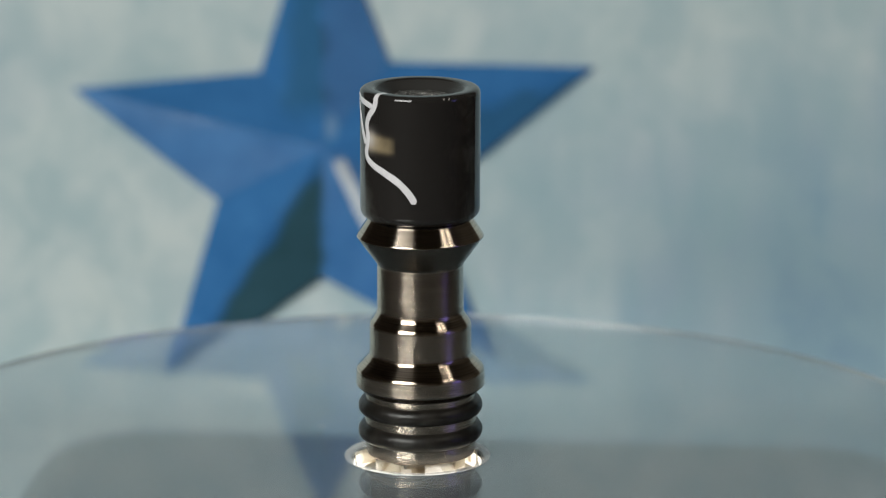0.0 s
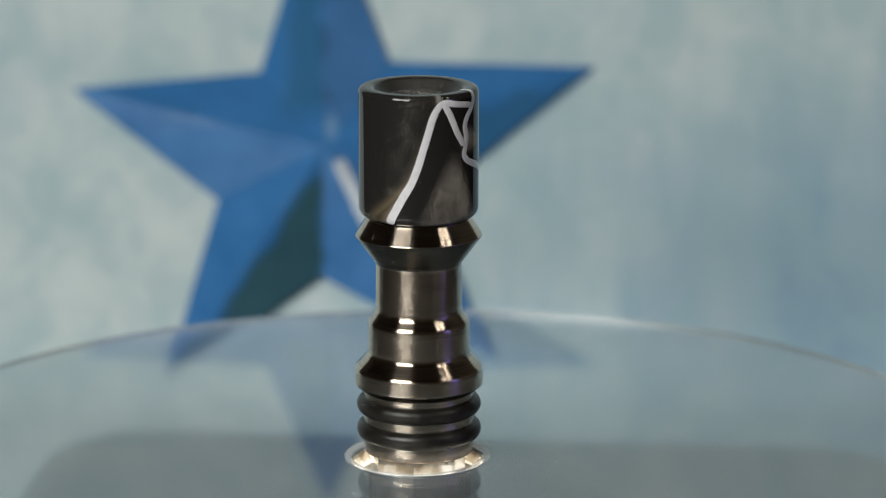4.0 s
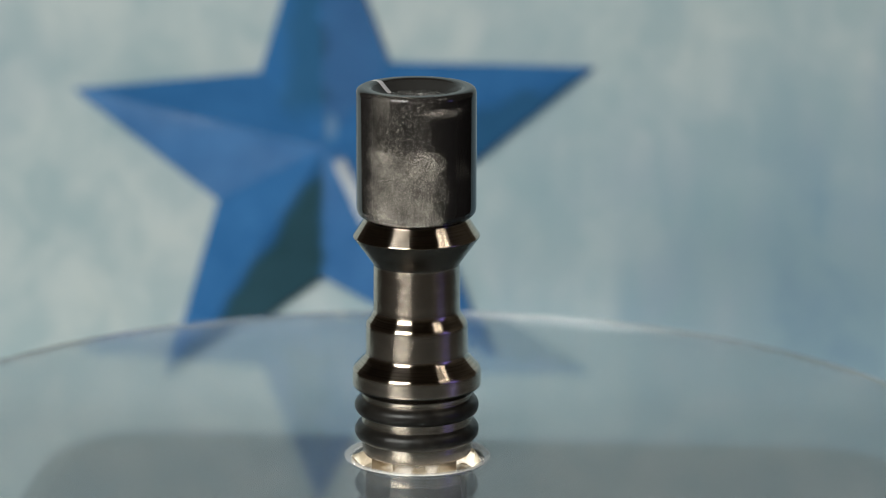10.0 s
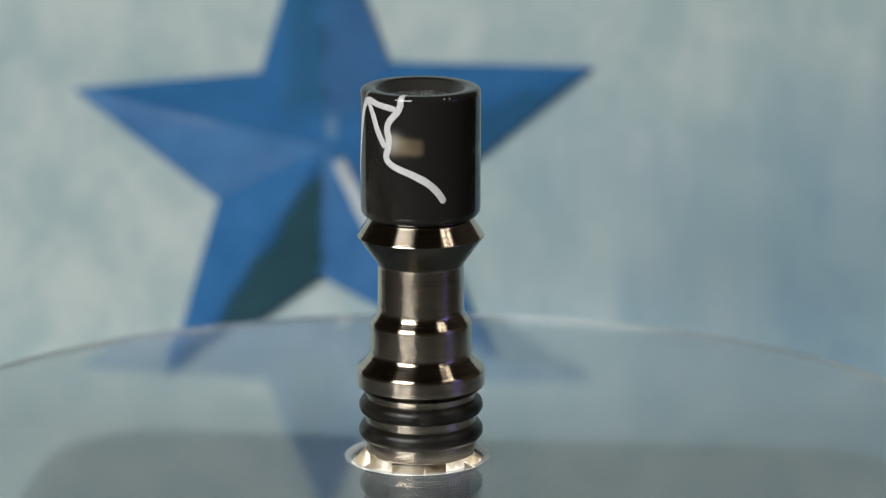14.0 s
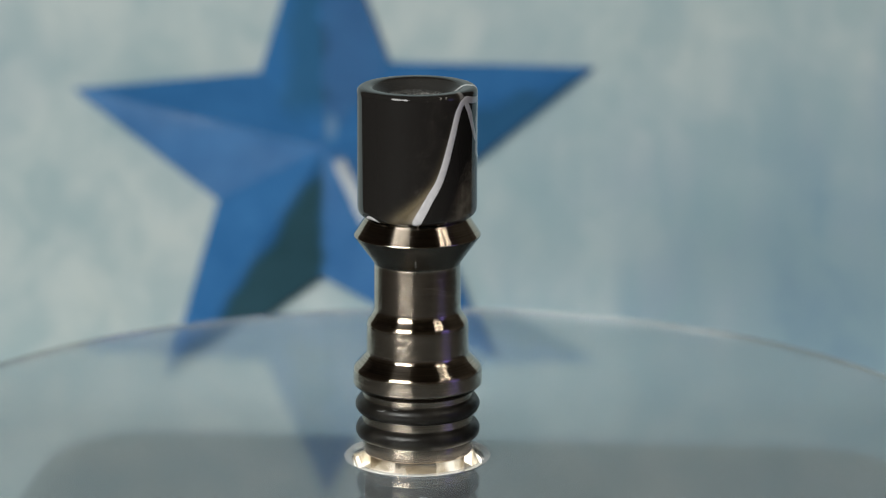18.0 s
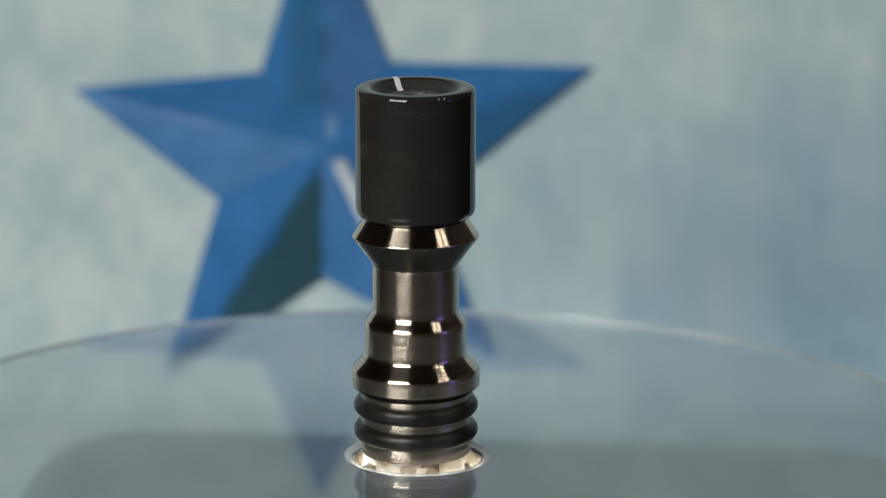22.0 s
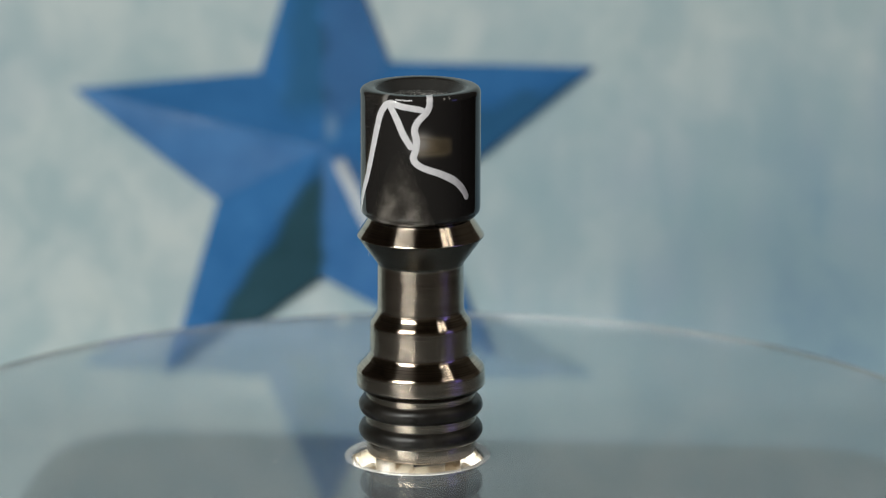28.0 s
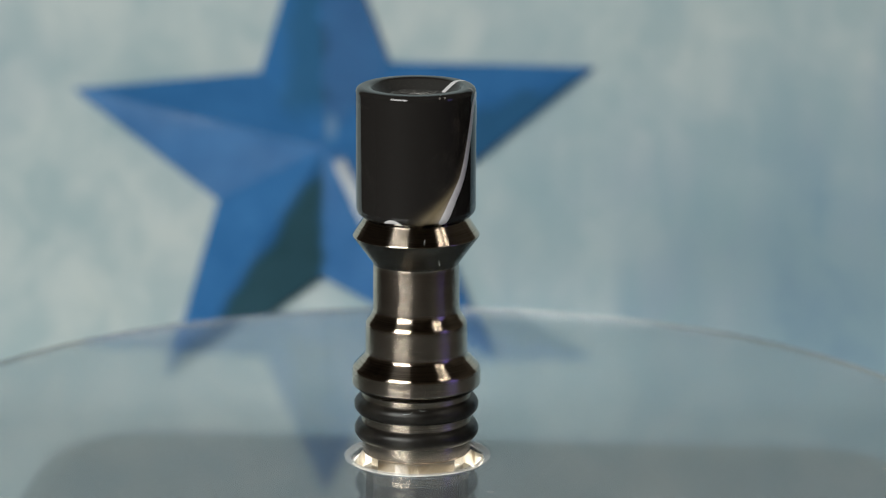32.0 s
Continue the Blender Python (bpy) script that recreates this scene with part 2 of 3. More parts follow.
def painted_cloth():
    """A hand-mottled backdrop: pale grey-green, bluer towards one side, in upright strokes."""
    n = Nodes("mottled_backdrop_paint")
    wide = n.noise(n.mapped(1, 1, 1, (0.013, 0, 0.02)), 26.0, 3.0, 0.5, 0.5)
    strokes = n.noise(n.mapped(130, 40, 14, (0.4, 0, 0)), 1.0, 3.0, 0.55, 0.3)
    blot = n.noise(n.coord.outputs["Object"], 75.0, 4.0, 0.55)
    parts = n.add("ShaderNodeSeparateXYZ")
    n.link(n.coord.outputs["Object"], parts.inputs[0])
    side = n.maths("ADD", n.remap(parts.outputs[0], -0.030, 0.010, -0.34, -0.02), n.remap(parts.outputs[0], 0.012, 0.034, 0.0, 0.56))
    blue = n.maths("ADD", side, n.remap(strokes, 0.3, 0.7, -0.05, 0.32))
    # bluer and darker at the lower right: falloff of light put into the paint
    low = n.maths("MULTIPLY", n.remap(parts.outputs[2], -0.014, 0.022, 0.55, -0.36), n.remap(parts.outputs[0], -0.01, 0.022, 0.0, 1.0))
    blue = n.maths("ADD", blue, low)
    # upper right, out of view, is painted paler to brighten its reflection
    high = n.maths("MULTIPLY", n.remap(parts.outputs[2], 0.020, 0.034, 0.0, -0.7), n.remap(parts.outputs[0], -0.005, 0.02, 0.0, 1.0))
    blue = n.maths("ADD", blue, high)
    blue = n.maths("ADD", blue, n.remap(wide, 0.35, 0.65, -0.18, 0.3), True)
    colour = n.mix(blue, (0.53, 0.60, 0.60), (0.20, 0.315, 0.405))
    colour = n.mix(n.remap(blot, 0.42, 0.72, 0.0, 0.42), colour, (0.33, 0.455, 0.475))
    cream = n.noise(n.mapped(1, 1, 1.3, (0.3, 0.1, 0.2)), 62.0, 5.0, 0.62, 0.5)
    colour = n.mix(n.maths("MULTIPLY", n.remap(cream, 0.50, 0.64, 0.0, 0.6), n.remap(blue, 0.0, 0.8, 1.0, 0.25)), colour, (0.54, 0.60, 0.585))
    streak = n.noise(n.mapped(420, 90, 60, (1.4, 0, 0)), 1.0, 4.0, 0.6, 0.4)
    colour = n.mix(n.maths("MULTIPLY", n.remap(streak, 0.52, 0.68, 0.0, 0.5), blue), colour, (0.19, 0.32, 0.41))
    dab = n.noise(n.mapped(1, 1, 0.7), 210.0, 5.0, 0.65, 0.6)
    colour = n.mix(n.remap(dab, 0.36, 0.64, 0.0, 1.0), colour, n.mix(0.6, colour, (0.27, 0.40, 0.44)))
    weave = n.noise(n.coord.outputs["Object"], 2500.0, 2.0, 0.5)
    return n.set(Base_Color=colour, Roughness=0.85, Normal=n.bump(weave, 4e-5, 0.3))


def dark_plastic():
    n = Nodes("dark_plastic")
    grain = n.noise(n.coord.outputs["Object"], 1800.0, 3.0, 0.6)
    return n.set(Base_Color=n.mix(grain, (0.030, 0.046, 0.055), (0.045, 0.062, 0.071)), Roughness=0.5,
                 Normal=n.bump(grain, 2e-5, 0.3))


def dark_wood(name="dark_table_wood"):
    n = Nodes(name)
    grain = n.noise(n.mapped(20, 300, 300), 1.0, 4.0, 0.6, 0.5)
    return n.set(Base_Color=n.mix(grain, (0.014, 0.012, 0.011), (0.032, 0.027, 0.024)), Roughness=0.8, Specular_IOR_Level=0.15)


def wall_paint():
    n = Nodes("warm_grey_wall_paint")
    blot, grain = n.noise(n.coord.outputs["Object"], 3.0, 4.0, 0.6), n.noise(n.coord.outputs["Object"], 300.0, 3.0, 0.6)
    return n.set(Base_Color=n.mix(blot, (0.48, 0.44, 0.385), (0.55, 0.51, 0.45)), Roughness=0.85, Normal=n.bump(grain, 0.0004, 0.3))


def rough_bore():
    """The rough cut inside of the mouth, dull with a few bright grains."""
    n = Nodes("rough_bore")
    grain = n.noise(n.coord.outputs["Object"], 5200.0, 4.0, 0.7)
    glint = n.noise(n.coord.outputs["Object"], 14000.0, 1.0, 0.5)
    return n.set(Base_Color=n.mix(n.remap(glint, 0.56, 0.66, 0.0, 1.0), (0.05, 0.048, 0.044), (0.55, 0.53, 0.50)), Metallic=0.4,
                 Roughness=0.45, Normal=n.bump(grain, 8e-5, 0.9))


def polished_steel():
    n = Nodes("polished_steel")
    smears = n.noise(n.mapped(500, 500, 1500), 1.0, 3.0, 0.6)
    return n.set(Base_Color=n.mix(smears, (0.33, 0.32, 0.305), (0.60, 0.585, 0.56)), Metallic=1.0, Roughness=n.remap(smears, 0.3, 0.7, 0.10, 0.28))


# finer steel for faces turned down, with their shade put into its tone
SHADED_STEEL, BORE, POLISHED = turned_steel("shaded_fine_steel", 0.30, 0.08, 0.11, 0.32), rough_bore(), polished_steel()
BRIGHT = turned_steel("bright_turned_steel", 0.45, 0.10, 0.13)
STEEL, RESIN, VEIN, RUBBER = turned_steel(), black_resin(), white_vein(), black_rubber()
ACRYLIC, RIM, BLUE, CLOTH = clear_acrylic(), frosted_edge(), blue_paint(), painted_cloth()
UNDER = clear_acrylic("worn_acrylic", 0.055)
PLASTIC, WOOD, BOARDS, PLASTER = dark_plastic(), dark_wood(), dark_wood("dark_floor_boards"), wall_paint()


def milky_acrylic():
    """The inner wall of the socket, milky to look lit; it passes on the light that it gets."""
    n = Nodes("milky_liner")
    marks = n.noise(n.mapped(900, 900, 300), 1.0, 3.0, 0.6)
    glow = n.add("ShaderNodeBsdfTranslucent")
    shards = n.add("ShaderNodeTexVoronoi", Scale=1000.0)
    n.link(n.coord.outputs["Object"], shards.inputs["Vector"])
    pick = n.add("ShaderNodeSeparateColor")
    n.link(shards.outputs["Color"], pick.inputs["Color"])
    # cream and brown cells paint in the bright and dark reflections
    tone = n.mix(n.remap(pick.outputs[0], 0.0, 0.75, 0.0, 1.0), (0.50, 0.42, 0.31), (0.98, 0.95, 0.87))
    n.link(tone, glow.inputs["Color"])
    both = n.add("ShaderNodeMixShader")
    n.link(n.remap(marks, 0.3, 0.7, 0.35, 0.7), both.inputs[0])
    n.link(n.bsdf.outputs[0], both.inputs[1])
    n.link(glow.outputs[0], both.inputs[2])
    n.link(both.outputs[0], n.tree.nodes["Material Output"].inputs["Surface"])
    return n.set(Base_Color=tone, Roughness=0.2)


def hazy_acrylic(name="hazy_acrylic", cloud=0.03):
    """Clear plastic that is faintly clouded."""
    n = Nodes(name)
    clear = n.add("ShaderNodeBsdfTransparent")
    both = n.add("ShaderNodeMixShader")
    both.inputs[0].default_value = cloud
    n.link(clear.outputs[0], both.inputs[1])
    n.link(n.bsdf.outputs[0], both.inputs[2])
    n.link(both.outputs[0], n.tree.nodes["Material Output"].inputs["Surface"])
    return n.set(Base_Color=(0.9, 0.91, 0.92), Roughness=0.12, Coat_Weight=0.5)


def socket_glow():
    """A ring added to the socket, glowing in patches to make its walls look lit."""
    n = Nodes("added_glow")
    shards = n.add("ShaderNodeTexVoronoi", Scale=900.0)
    n.link(n.coord.outputs["Object"], shards.inputs["Vector"])
    pick = n.add("ShaderNodeSeparateColor")
    n.link(shards.outputs["Color"], pick.inputs["Color"])
    tone = n.mix(pick.outputs[0], (0.42, 0.36, 0.27), (1.0, 0.96, 0.88))
    return n.set(Base_Color=(0.9, 0.9, 0.88), Emission_Color=tone, Emission_Strength=2.3)


GLOW = socket_glow()


def pale_dust():
    n = Nodes("pale_dust")
    return n.set(Base_Color=n.mix(n.noise(n.coord.outputs["Object"], 400.0), (0.22, 0.23, 0.23), (0.60, 0.60, 0.58)), Roughness=0.9)


DUST = pale_dust()
# the lip's white clouding stands in for highlights along its edges
MILKY, LIP = milky_acrylic(), hazy_acrylic("bright_lip_acrylic", 0.28)
HAZY = hazy_acrylic()


# ---------------------------------------------------------------- mesh helpers
def part(name, bm, material, parent=None, label=""):
    mesh = bpy.data.meshes.new(name)
    bm.normal_update()
    bm.to_mesh(mesh)
    bm.free()
    mesh.materials.append(material)
    ob = new(name, mesh)
    if parent:
        ob.parent = parent
    return tagged(ob, label)


def rounded(points, steps=5):
    """A profile of (r, z, fillet) corners, rounded, with support points close to the ends of straight runs."""
    flat = []
    for i, (r, z, f) in enumerate(points):
        here = Vector((r, z))
        if f <= 0 or i in (0, len(points) - 1):
            flat.append(here)
            continue
        before = Vector(points[i - 1][:2]) - here
        after = Vector(points[i + 1][:2]) - here
        cut = min(f, before.length * 0.48, after.length * 0.48)
        a, b = here + before.normalized() * cut, here + after.normalized() * cut
        for k in range(steps + 1):
            u = k / steps
            flat.append(a * (1 - u) ** 2 + here * 2 * u * (1 - u) + b * u * u)
    out = [flat[0]]
    for a, b in zip(flat, flat[1:]):
        if (b - a).length > 0.12:
            way = (b - a).normalized() * 0.02
            out += [a + way, b - way]
        out.append(b)
    return out


def fine(profile, step):
    out = [profile[0]]
    for a, b in zip(profile, profile[1:]):
        count = max(1, math.ceil((b - a).length / step))
        out += [a.lerp(b, k / count) for k in range(1, count + 1)]
    return out


def turned(profile, segments=160, closed=False):
    """A solid of revolution about z; the profile in millimetres, from below outwards and up."""
    bm = bmesh.new()
    rows = []
    for p in profile:
        rows.append([bm.verts.new((p[0] * MM * math.sin(2 * math.pi * k / segments),
                                   -p[0] * MM * math.cos(2 * math.pi * k / segments), p[1] * MM))
                     for k in range(segments)])
    pairs = list(zip(rows, rows[1:]))
    if closed:
        pairs.append((rows[-1], rows[0]))
    for low, high in pairs:
        for k in range(segments):
            j = (k + 1) % segments
            face = bm.faces.new((low[k], low[j], high[j], high[k]))
            face.smooth = True
    return bm


def box_prism(outline, z0, z1):
    """An upright prism over a closed outline of (x, y), in millimetres."""
    bm = bmesh.new()
    low = [bm.verts.new((x * MM, y * MM, z0 * MM)) for x, y in outline]
    high = [bm.verts.new((x * MM, y * MM, z1 * MM)) for x, y in outline]
    count = len(outline)
    for k in range(count):
        j = (k + 1) % count
        bm.faces.new((low[k], low[j], high[j], high[k]))
    bm.faces.new(high)
    bm.faces.new(low[::-1])
    return bm


# ---------------------------------------------------------------- setting
def build_setting():
    # backdrop cloth: flat on the table, then swept up into a wall
    profile = [(27 + 27.07 * k / 9, -14.1) for k in range(10)]
    for k in range(1, 11):
        a = math.radians(60 * k / 10)
        profile.append((54.07 + 8 * math.sin(a), -14.1 + 8 * (1 - math.cos(a))))
    profile += [(61.0 + 3 * k, -10.1 + 3 * k / math.tan(radians(30))) for k in range(1, 30)]
    bm = bmesh.new()
    columns = 80
    grid = []
    for y, z in profile:
        row = []
        for k in range(columns + 1):
            x = -85 + 170 * k / columns
            ripple = 0.3 * abs(noise.noise((x / 35, z / 60, y / 60))) if z > -5 else 0.0
            row.append(bm.verts.new((x * MM, (y + ripple) * MM, z * MM)))
        grid.append(row)
    for a, b in zip(grid, grid[1:]):
        for k in range(columns):
            bm.faces.new((a[k], a[k + 1], b[k + 1], b[k])).smooth = True
    cloth = part("backdrop", bm, CLOTH)
    solid = cloth.modifiers.new("thickness", "SOLIDIFY")
    solid.thickness, solid.offset = 0.0005, -1
    tagged(cloth, "pale grey-green and blue mottled painted backdrop cloth", "backdrop", kind="structure")
    table = new("work_table")
    tagged(table, "dark stained wooden table under the cloth", "table")
    part("tabletop", box_prism([(-600, -700), (600, -700), (600, 300), (-600, 300)], -34, -14.62), WOOD, table)
    for x in (-560, 560):
        for y in (-660, 260):
            part("leg", box_prism([(x - 25, y - 25), (x + 25, y - 25), (x + 25, y + 25), (x - 25, y + 25)], -764, -34), WOOD, table)


def build_room():
    """Plain walls that close the place."""
    x, front, back, low, high, thick = 1600, -1800, 1100, -764, 1640, 100
    for name, (x0, x1, y0, y1) in (("wall_west", (-x - thick, -x, front, back)), ("wall_east", (x, x + thick, front, back)),
                                   ("wall_south", (-x - thick, x + thick, front - thick, front)), ("wall_north", (-x - thick, x + thick, back, back + thick))):
        wall = part(name, box_prism([(x0, y0), (x1, y0), (x1, y1), (x0, y1)], low, high), PLASTER)
        tagged(wall, "plain warm grey painted room wall", "wall", kind="structure")
    around = [(-x - thick, front - thick), (x + thick, front - thick), (x + thick, back + thick), (-x - thick, back + thick)]
    tagged(part("floor", box_prism(around, low - thick, low), BOARDS), "dark brown wooden room floor", "floor", kind="structure")
    tagged(part("ceiling", box_prism(around, high, high + thick), PLASTER), "plain painted room ceiling", "ceiling", kind="structure")


def build_star():
    """A painted tin star that lies flat on the leaning backdrop."""
    star = new("barn_star")
    star.matrix_world = pose(-8.477 * MM, 70 * MM, 6.6 * MM, -30, 0, 0)
    tagged(star, "blue painted folded tin star fixed flat on the backdrop", "star")
    apex = 3.35
    # tip and the inner corner after it, arm by arm
    corners = [(-1.1, 27.2), (-6.2, 8.35), (-23.1, 6.75), (-9.8, -3.75), (-14.3, -21.2), (-0.45, -10.9), (14.98, -19.5), (9.0, -3.7), (24.0, 8.85), (5.45, 9.3)]
    rims = [Vector((x, 0, z)) for x, z in corners]
    top = Vector((-0.34, -apex, 0.06))
    for k in range(5):
        tip, left, right = rims[2 * k], rims[2 * k + 1], rims[2 * k - 1]
        bend = (0.008, 0.004, 0.004, 0.008, 0.008)[k]        # how blunt the fold is
        bm = bmesh.new()
        # the two facets, each a little hollow, with a soft fold between them
        fold, seam = [], []
        steps = 24
        for i in range(steps + 1):
            u = i / steps
            fold.append(top.lerp(tip, u))
        for side in (left, right):
            rows = []
            for i in range(steps + 1):
                u = i / steps
                edge = side.lerp(tip, u)
                row = []
                for j in range(13):
                    v = (j / 12) ** (2.2 if k in (0, 3) else 2.8)
                    p = fold[i].lerp(edge, v)
                    p.y += apex * (1 - u) * (math.sqrt(v * v + bend * bend) - bend - v * (math.sqrt(1 + bend * bend) - bend))
                    p.y += 0.05 * noise.noise(p * 0.16 + Vector((k * 7, 0, 3))) * min(1, 6 * v) * min(1, 6 * (1 - v)) * min(1, 5 * (1 - u))
                    row.append(bm.verts.new(p * MM))
                seam += row if i == steps else row[:1]
                rows.append(row)
            for a, b in zip(rows, rows[1:]):
                for j in range(12):
                    quad = (a[j], b[j], b[j + 1], a[j + 1]) if side is left else (a[j], a[j + 1], b[j + 1], b[j])
                    bm.faces.new(quad[::-1]).smooth = True
            # turned-back hem
            for a, b in zip(rows, rows[1:]):
                hem = [bm.verts.new(v.co + Vector((0, d * MM, 0))) for d in (0, 0.35) for v in (a[12], b[12])]
                bm.faces.new((hem[0], hem[1], hem[3], hem[2]))
        bmesh.ops.remove_doubles(bm, verts=seam, dist=1e-6)
        back = [bm.verts.new((p.x * MM, 0.35 * MM, p.z * MM)) for p in (Vector((0, 0, 0)), left, tip, right)]
        bm.faces.new(back)
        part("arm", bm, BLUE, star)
    return star


def build_base():
    base = new("turntable_base")
    base.matrix_world = pose(2.2 * MM, -3.6 * MM, -14.1 * MM, 0, 0, -5)
    tagged(base, "dark plastic turntable base with rounded corners on the cloth", "turntable")
    half, corner = 35.0, 9.0

    def outline(grow):
        pts = []
        for cx, cy, start in ((1, 1, 0), (-1, 1, 90), (-1, -1, 180), (1, -1, 270)):
            for k in range(9):
                a = math.radians(start + 90 * k / 8)
                pts.append((cx * (half - corner) + (corner + grow) * math.cos(a),
                            cy * (half - corner) + (corner + grow) * math.sin(a)))
        return pts

    bm = bmesh.new()
    rings = []
    for grow, z in ((-0.4, 0.0), (0, 0.4), (0, 3.0), (-0.25, 4.0), (-0.9, 4.9), (-1.9, 5.5), (-3.2, 5.7)):
        rings.append([bm.verts.new((x * MM, y * MM, z * MM)) for x, y in outline(grow)])
    for a, b in zip(rings, rings[1:]):
        for k in range(len(a)):
            j = (k + 1) % len(a)
            bm.faces.new((a[k], a[j], b[j], b[k])).smooth = True
    bm.faces.new(rings[-1])
    bm.faces.new(rings[0][::-1])
    part("body", bm, PLASTIC, base)
    for x in (-26, 26):
        bm = turned(rounded([(0.01, -0.52, 0), (3.2, -0.52, 0.1), (3.4, -0.01, 0.1), (0.01, -0.01, 0)]), 32)
        foot = part("foot", bm, RUBBER, base, "flat black rubber foot")
        foot.location = (x * MM, -26 * MM, 0)
    return base


def build_disc():
    disc = new("display_disc")
    tagged(disc, "clear acrylic turntable disc with scratches and a clear centre socket", "turntable disc")
    R = 41.4
    bm = turned(rounded([(4.8, -1.5, 0), (R - 0.05, -1.5, 0), (R, -1.45, 0), (R, -0.05, 0), (R - 0.05, 0, 0), (5.25, 0, 0), (5.25, -0.25, 0), (4.8, -0.25, 0)]),
                256, closed=True)
    plate = part("plate", bm, ACRYLIC, disc)
    plate.data.materials.append(RIM)
    plate.data.materials.append(UNDER)
    for face in plate.data.polygons:
        c = face.center
        if math.hypot(c.x, c.y) > (R - 0.06) * MM:
            face.material_index = 1
        elif c.z < -1.49 * MM:
            face.material_index = 2
    plate.visible_shadow = False
    # centre socket: a clear collar with a recess, and a steel pin in it
    bm = turned(rounded([(4.6, -6.0, 0), (5.3, -6.0, 0.2), (5.3, -1.52, 0.05), (4.6, -1.52, 0), (4.6, -6.0, 0)]), 128)
    collar = part("socket", bm, HAZY, disc, "clear acrylic socket collar")
    collar.visible_shadow = False
    outline = [(3.4 * math.sin(radians(a)), -3.4 * math.cos(radians(a))) for a in (9, 52, 92, 138, 194, 245, 300, 340)]
    part("pin", box_prism(outline, -1.54, 0.34), POLISHED, disc, "bright flat-sided centre pin")
    bm = turned(rounded([(4.74, -0.23, 0), (5.23, -0.23, 0), (5.23, 0.05, 0.05), (5.16, 0.09, 0.04), (4.84, 0.07, 0.04), (4.75, 0.0, 0.04)]), 128, closed=True)
    lip = part("lip", bm, LIP, disc, "bright rounded lip of the socket")
    lip.visible_shadow = False
    # the inner wall is cut in flats, with a fine gap where two meet
    bm = bmesh.new()
    rng = random.Random(5)
    cuts = [-14, 31, 66, 118, 159, 204, 251, 292, 346]
    for a, b in zip(cuts, cuts[1:]):
        ends = [math.radians(a + 0.9), math.radians(b - 0.9)]
        lean = [rng.uniform(-0.22, 0.05) for _ in ends]
        rows = []
        for r, z in ((4.70, -0.26), (4.58, -1.30), (2.6, -1.34), (2.6, -1.42), (4.72, -1.42), (4.76, -0.27)):
            shift = lean if r == 4.58 else (0, 0)
            rows.append([bm.verts.new(((r + d) * math.sin(e) * MM, -(r + d) * math.cos(e) * MM, z * MM)) for e, d in zip(ends, shift)])
        for low, high in zip(rows, rows[1:] + rows[:1]):
            bm.faces.new((low[0], low[1], high[1], high[0]))
        bm.faces.new([r[0] for r in rows])
        bm.faces.new([r[1] for r in rows][::-1])
    part("liner", bm, MILKY, disc, "milky inner wall of the socket, made to look lit")
    # no lamp is known here: the ring glows to brighten the socket
    bm = turned([Vector(p) for p in ((4.16, -1.30), (4.52, -1.24), (4.58, -0.50), (4.54, -0.50), (4.41, -1.20), (4.16, -1.26))], 72, closed=True)
    part("glow_ring", bm, GLOW, disc, "added glowing white ring that brightens the socket")
    # dark flat-sided block down to the base, added to darken the socket from below
    part("dark_block", box_prism([(x * 1.12, y * 1.12) for x, y in outline], -8.3, -1.56), RUBBER, disc, "black flat-sided block under the socket")
    # dust and short lint on the plate, some in fine curls
    bm = bmesh.new()
    rng = random.Random(11)
    for k in range(52):
        r, a = 6 + 33 * math.sqrt(rng.random()), rng.random() * 2 * math.pi
        at = Vector((r * math.cos(a), r * math.sin(a), 0.02))
        long = rng.choice((0.06, 0.09, 0.12, 0.25, 0.6))
        way, bend, wide = rng.random() * 6.28, rng.uniform(-3, 3), rng.uniform(0.015, 0.035)
        last = None
        for i in range(5):
            off = Vector((math.cos(way), math.sin(way), 0))
            side = Vector((-off.y, off.x, 0)) * wide
            row = [bm.verts.new((at + side) * MM), bm.verts.new((at + Vector((0, 0, wide * 1.6))) * MM), bm.verts.new((at - side) * MM)]
            if last:
                for j in range(2):
                    bm.faces.new((last[j], last[j + 1], row[j + 1], row[j]))
            last = row
            at = at + off * long / 4
            way += bend * long / 4
    part("dust", bm, DUST, disc, "pale dust and lint on the plate")
    return disc


CAP_PROFILE = fine(rounded([(2.6, 17.57, 0), (4.235, 17.60, 0.95), (4.235, 26.90, 0.78), (3.25, 26.90, 0.25),
                            (2.25, 26.12, 0.1), (2.22, 25.0, 0)], 10), 0.07)


def cap_lengths():
    out = [0.0]
    for a, b in zip(CAP_PROFILE, CAP_PROFILE[1:]):
        out.append(out[-1] + (b - a).length)
    return out


CAP_S = cap_lengths()
CAP_TOP = max(range(len(CAP_PROFILE)), key=lambda i: CAP_PROFILE[i].y - 0.001 * i)


def s_of(z):
    """Length along the cast's profile at height z on its outside."""
    if z <= CAP_PROFILE[0].y:
        return 0.0
    for i in range(CAP_TOP):
        a, b = CAP_PROFILE[i], CAP_PROFILE[i + 1]
        if a.y <= z <= b.y:
            return CAP_S[i] + (CAP_S[i + 1] - CAP_S[i]) * (z - a.y) / max(b.y - a.y, 1e-9)
    return CAP_S[CAP_TOP]


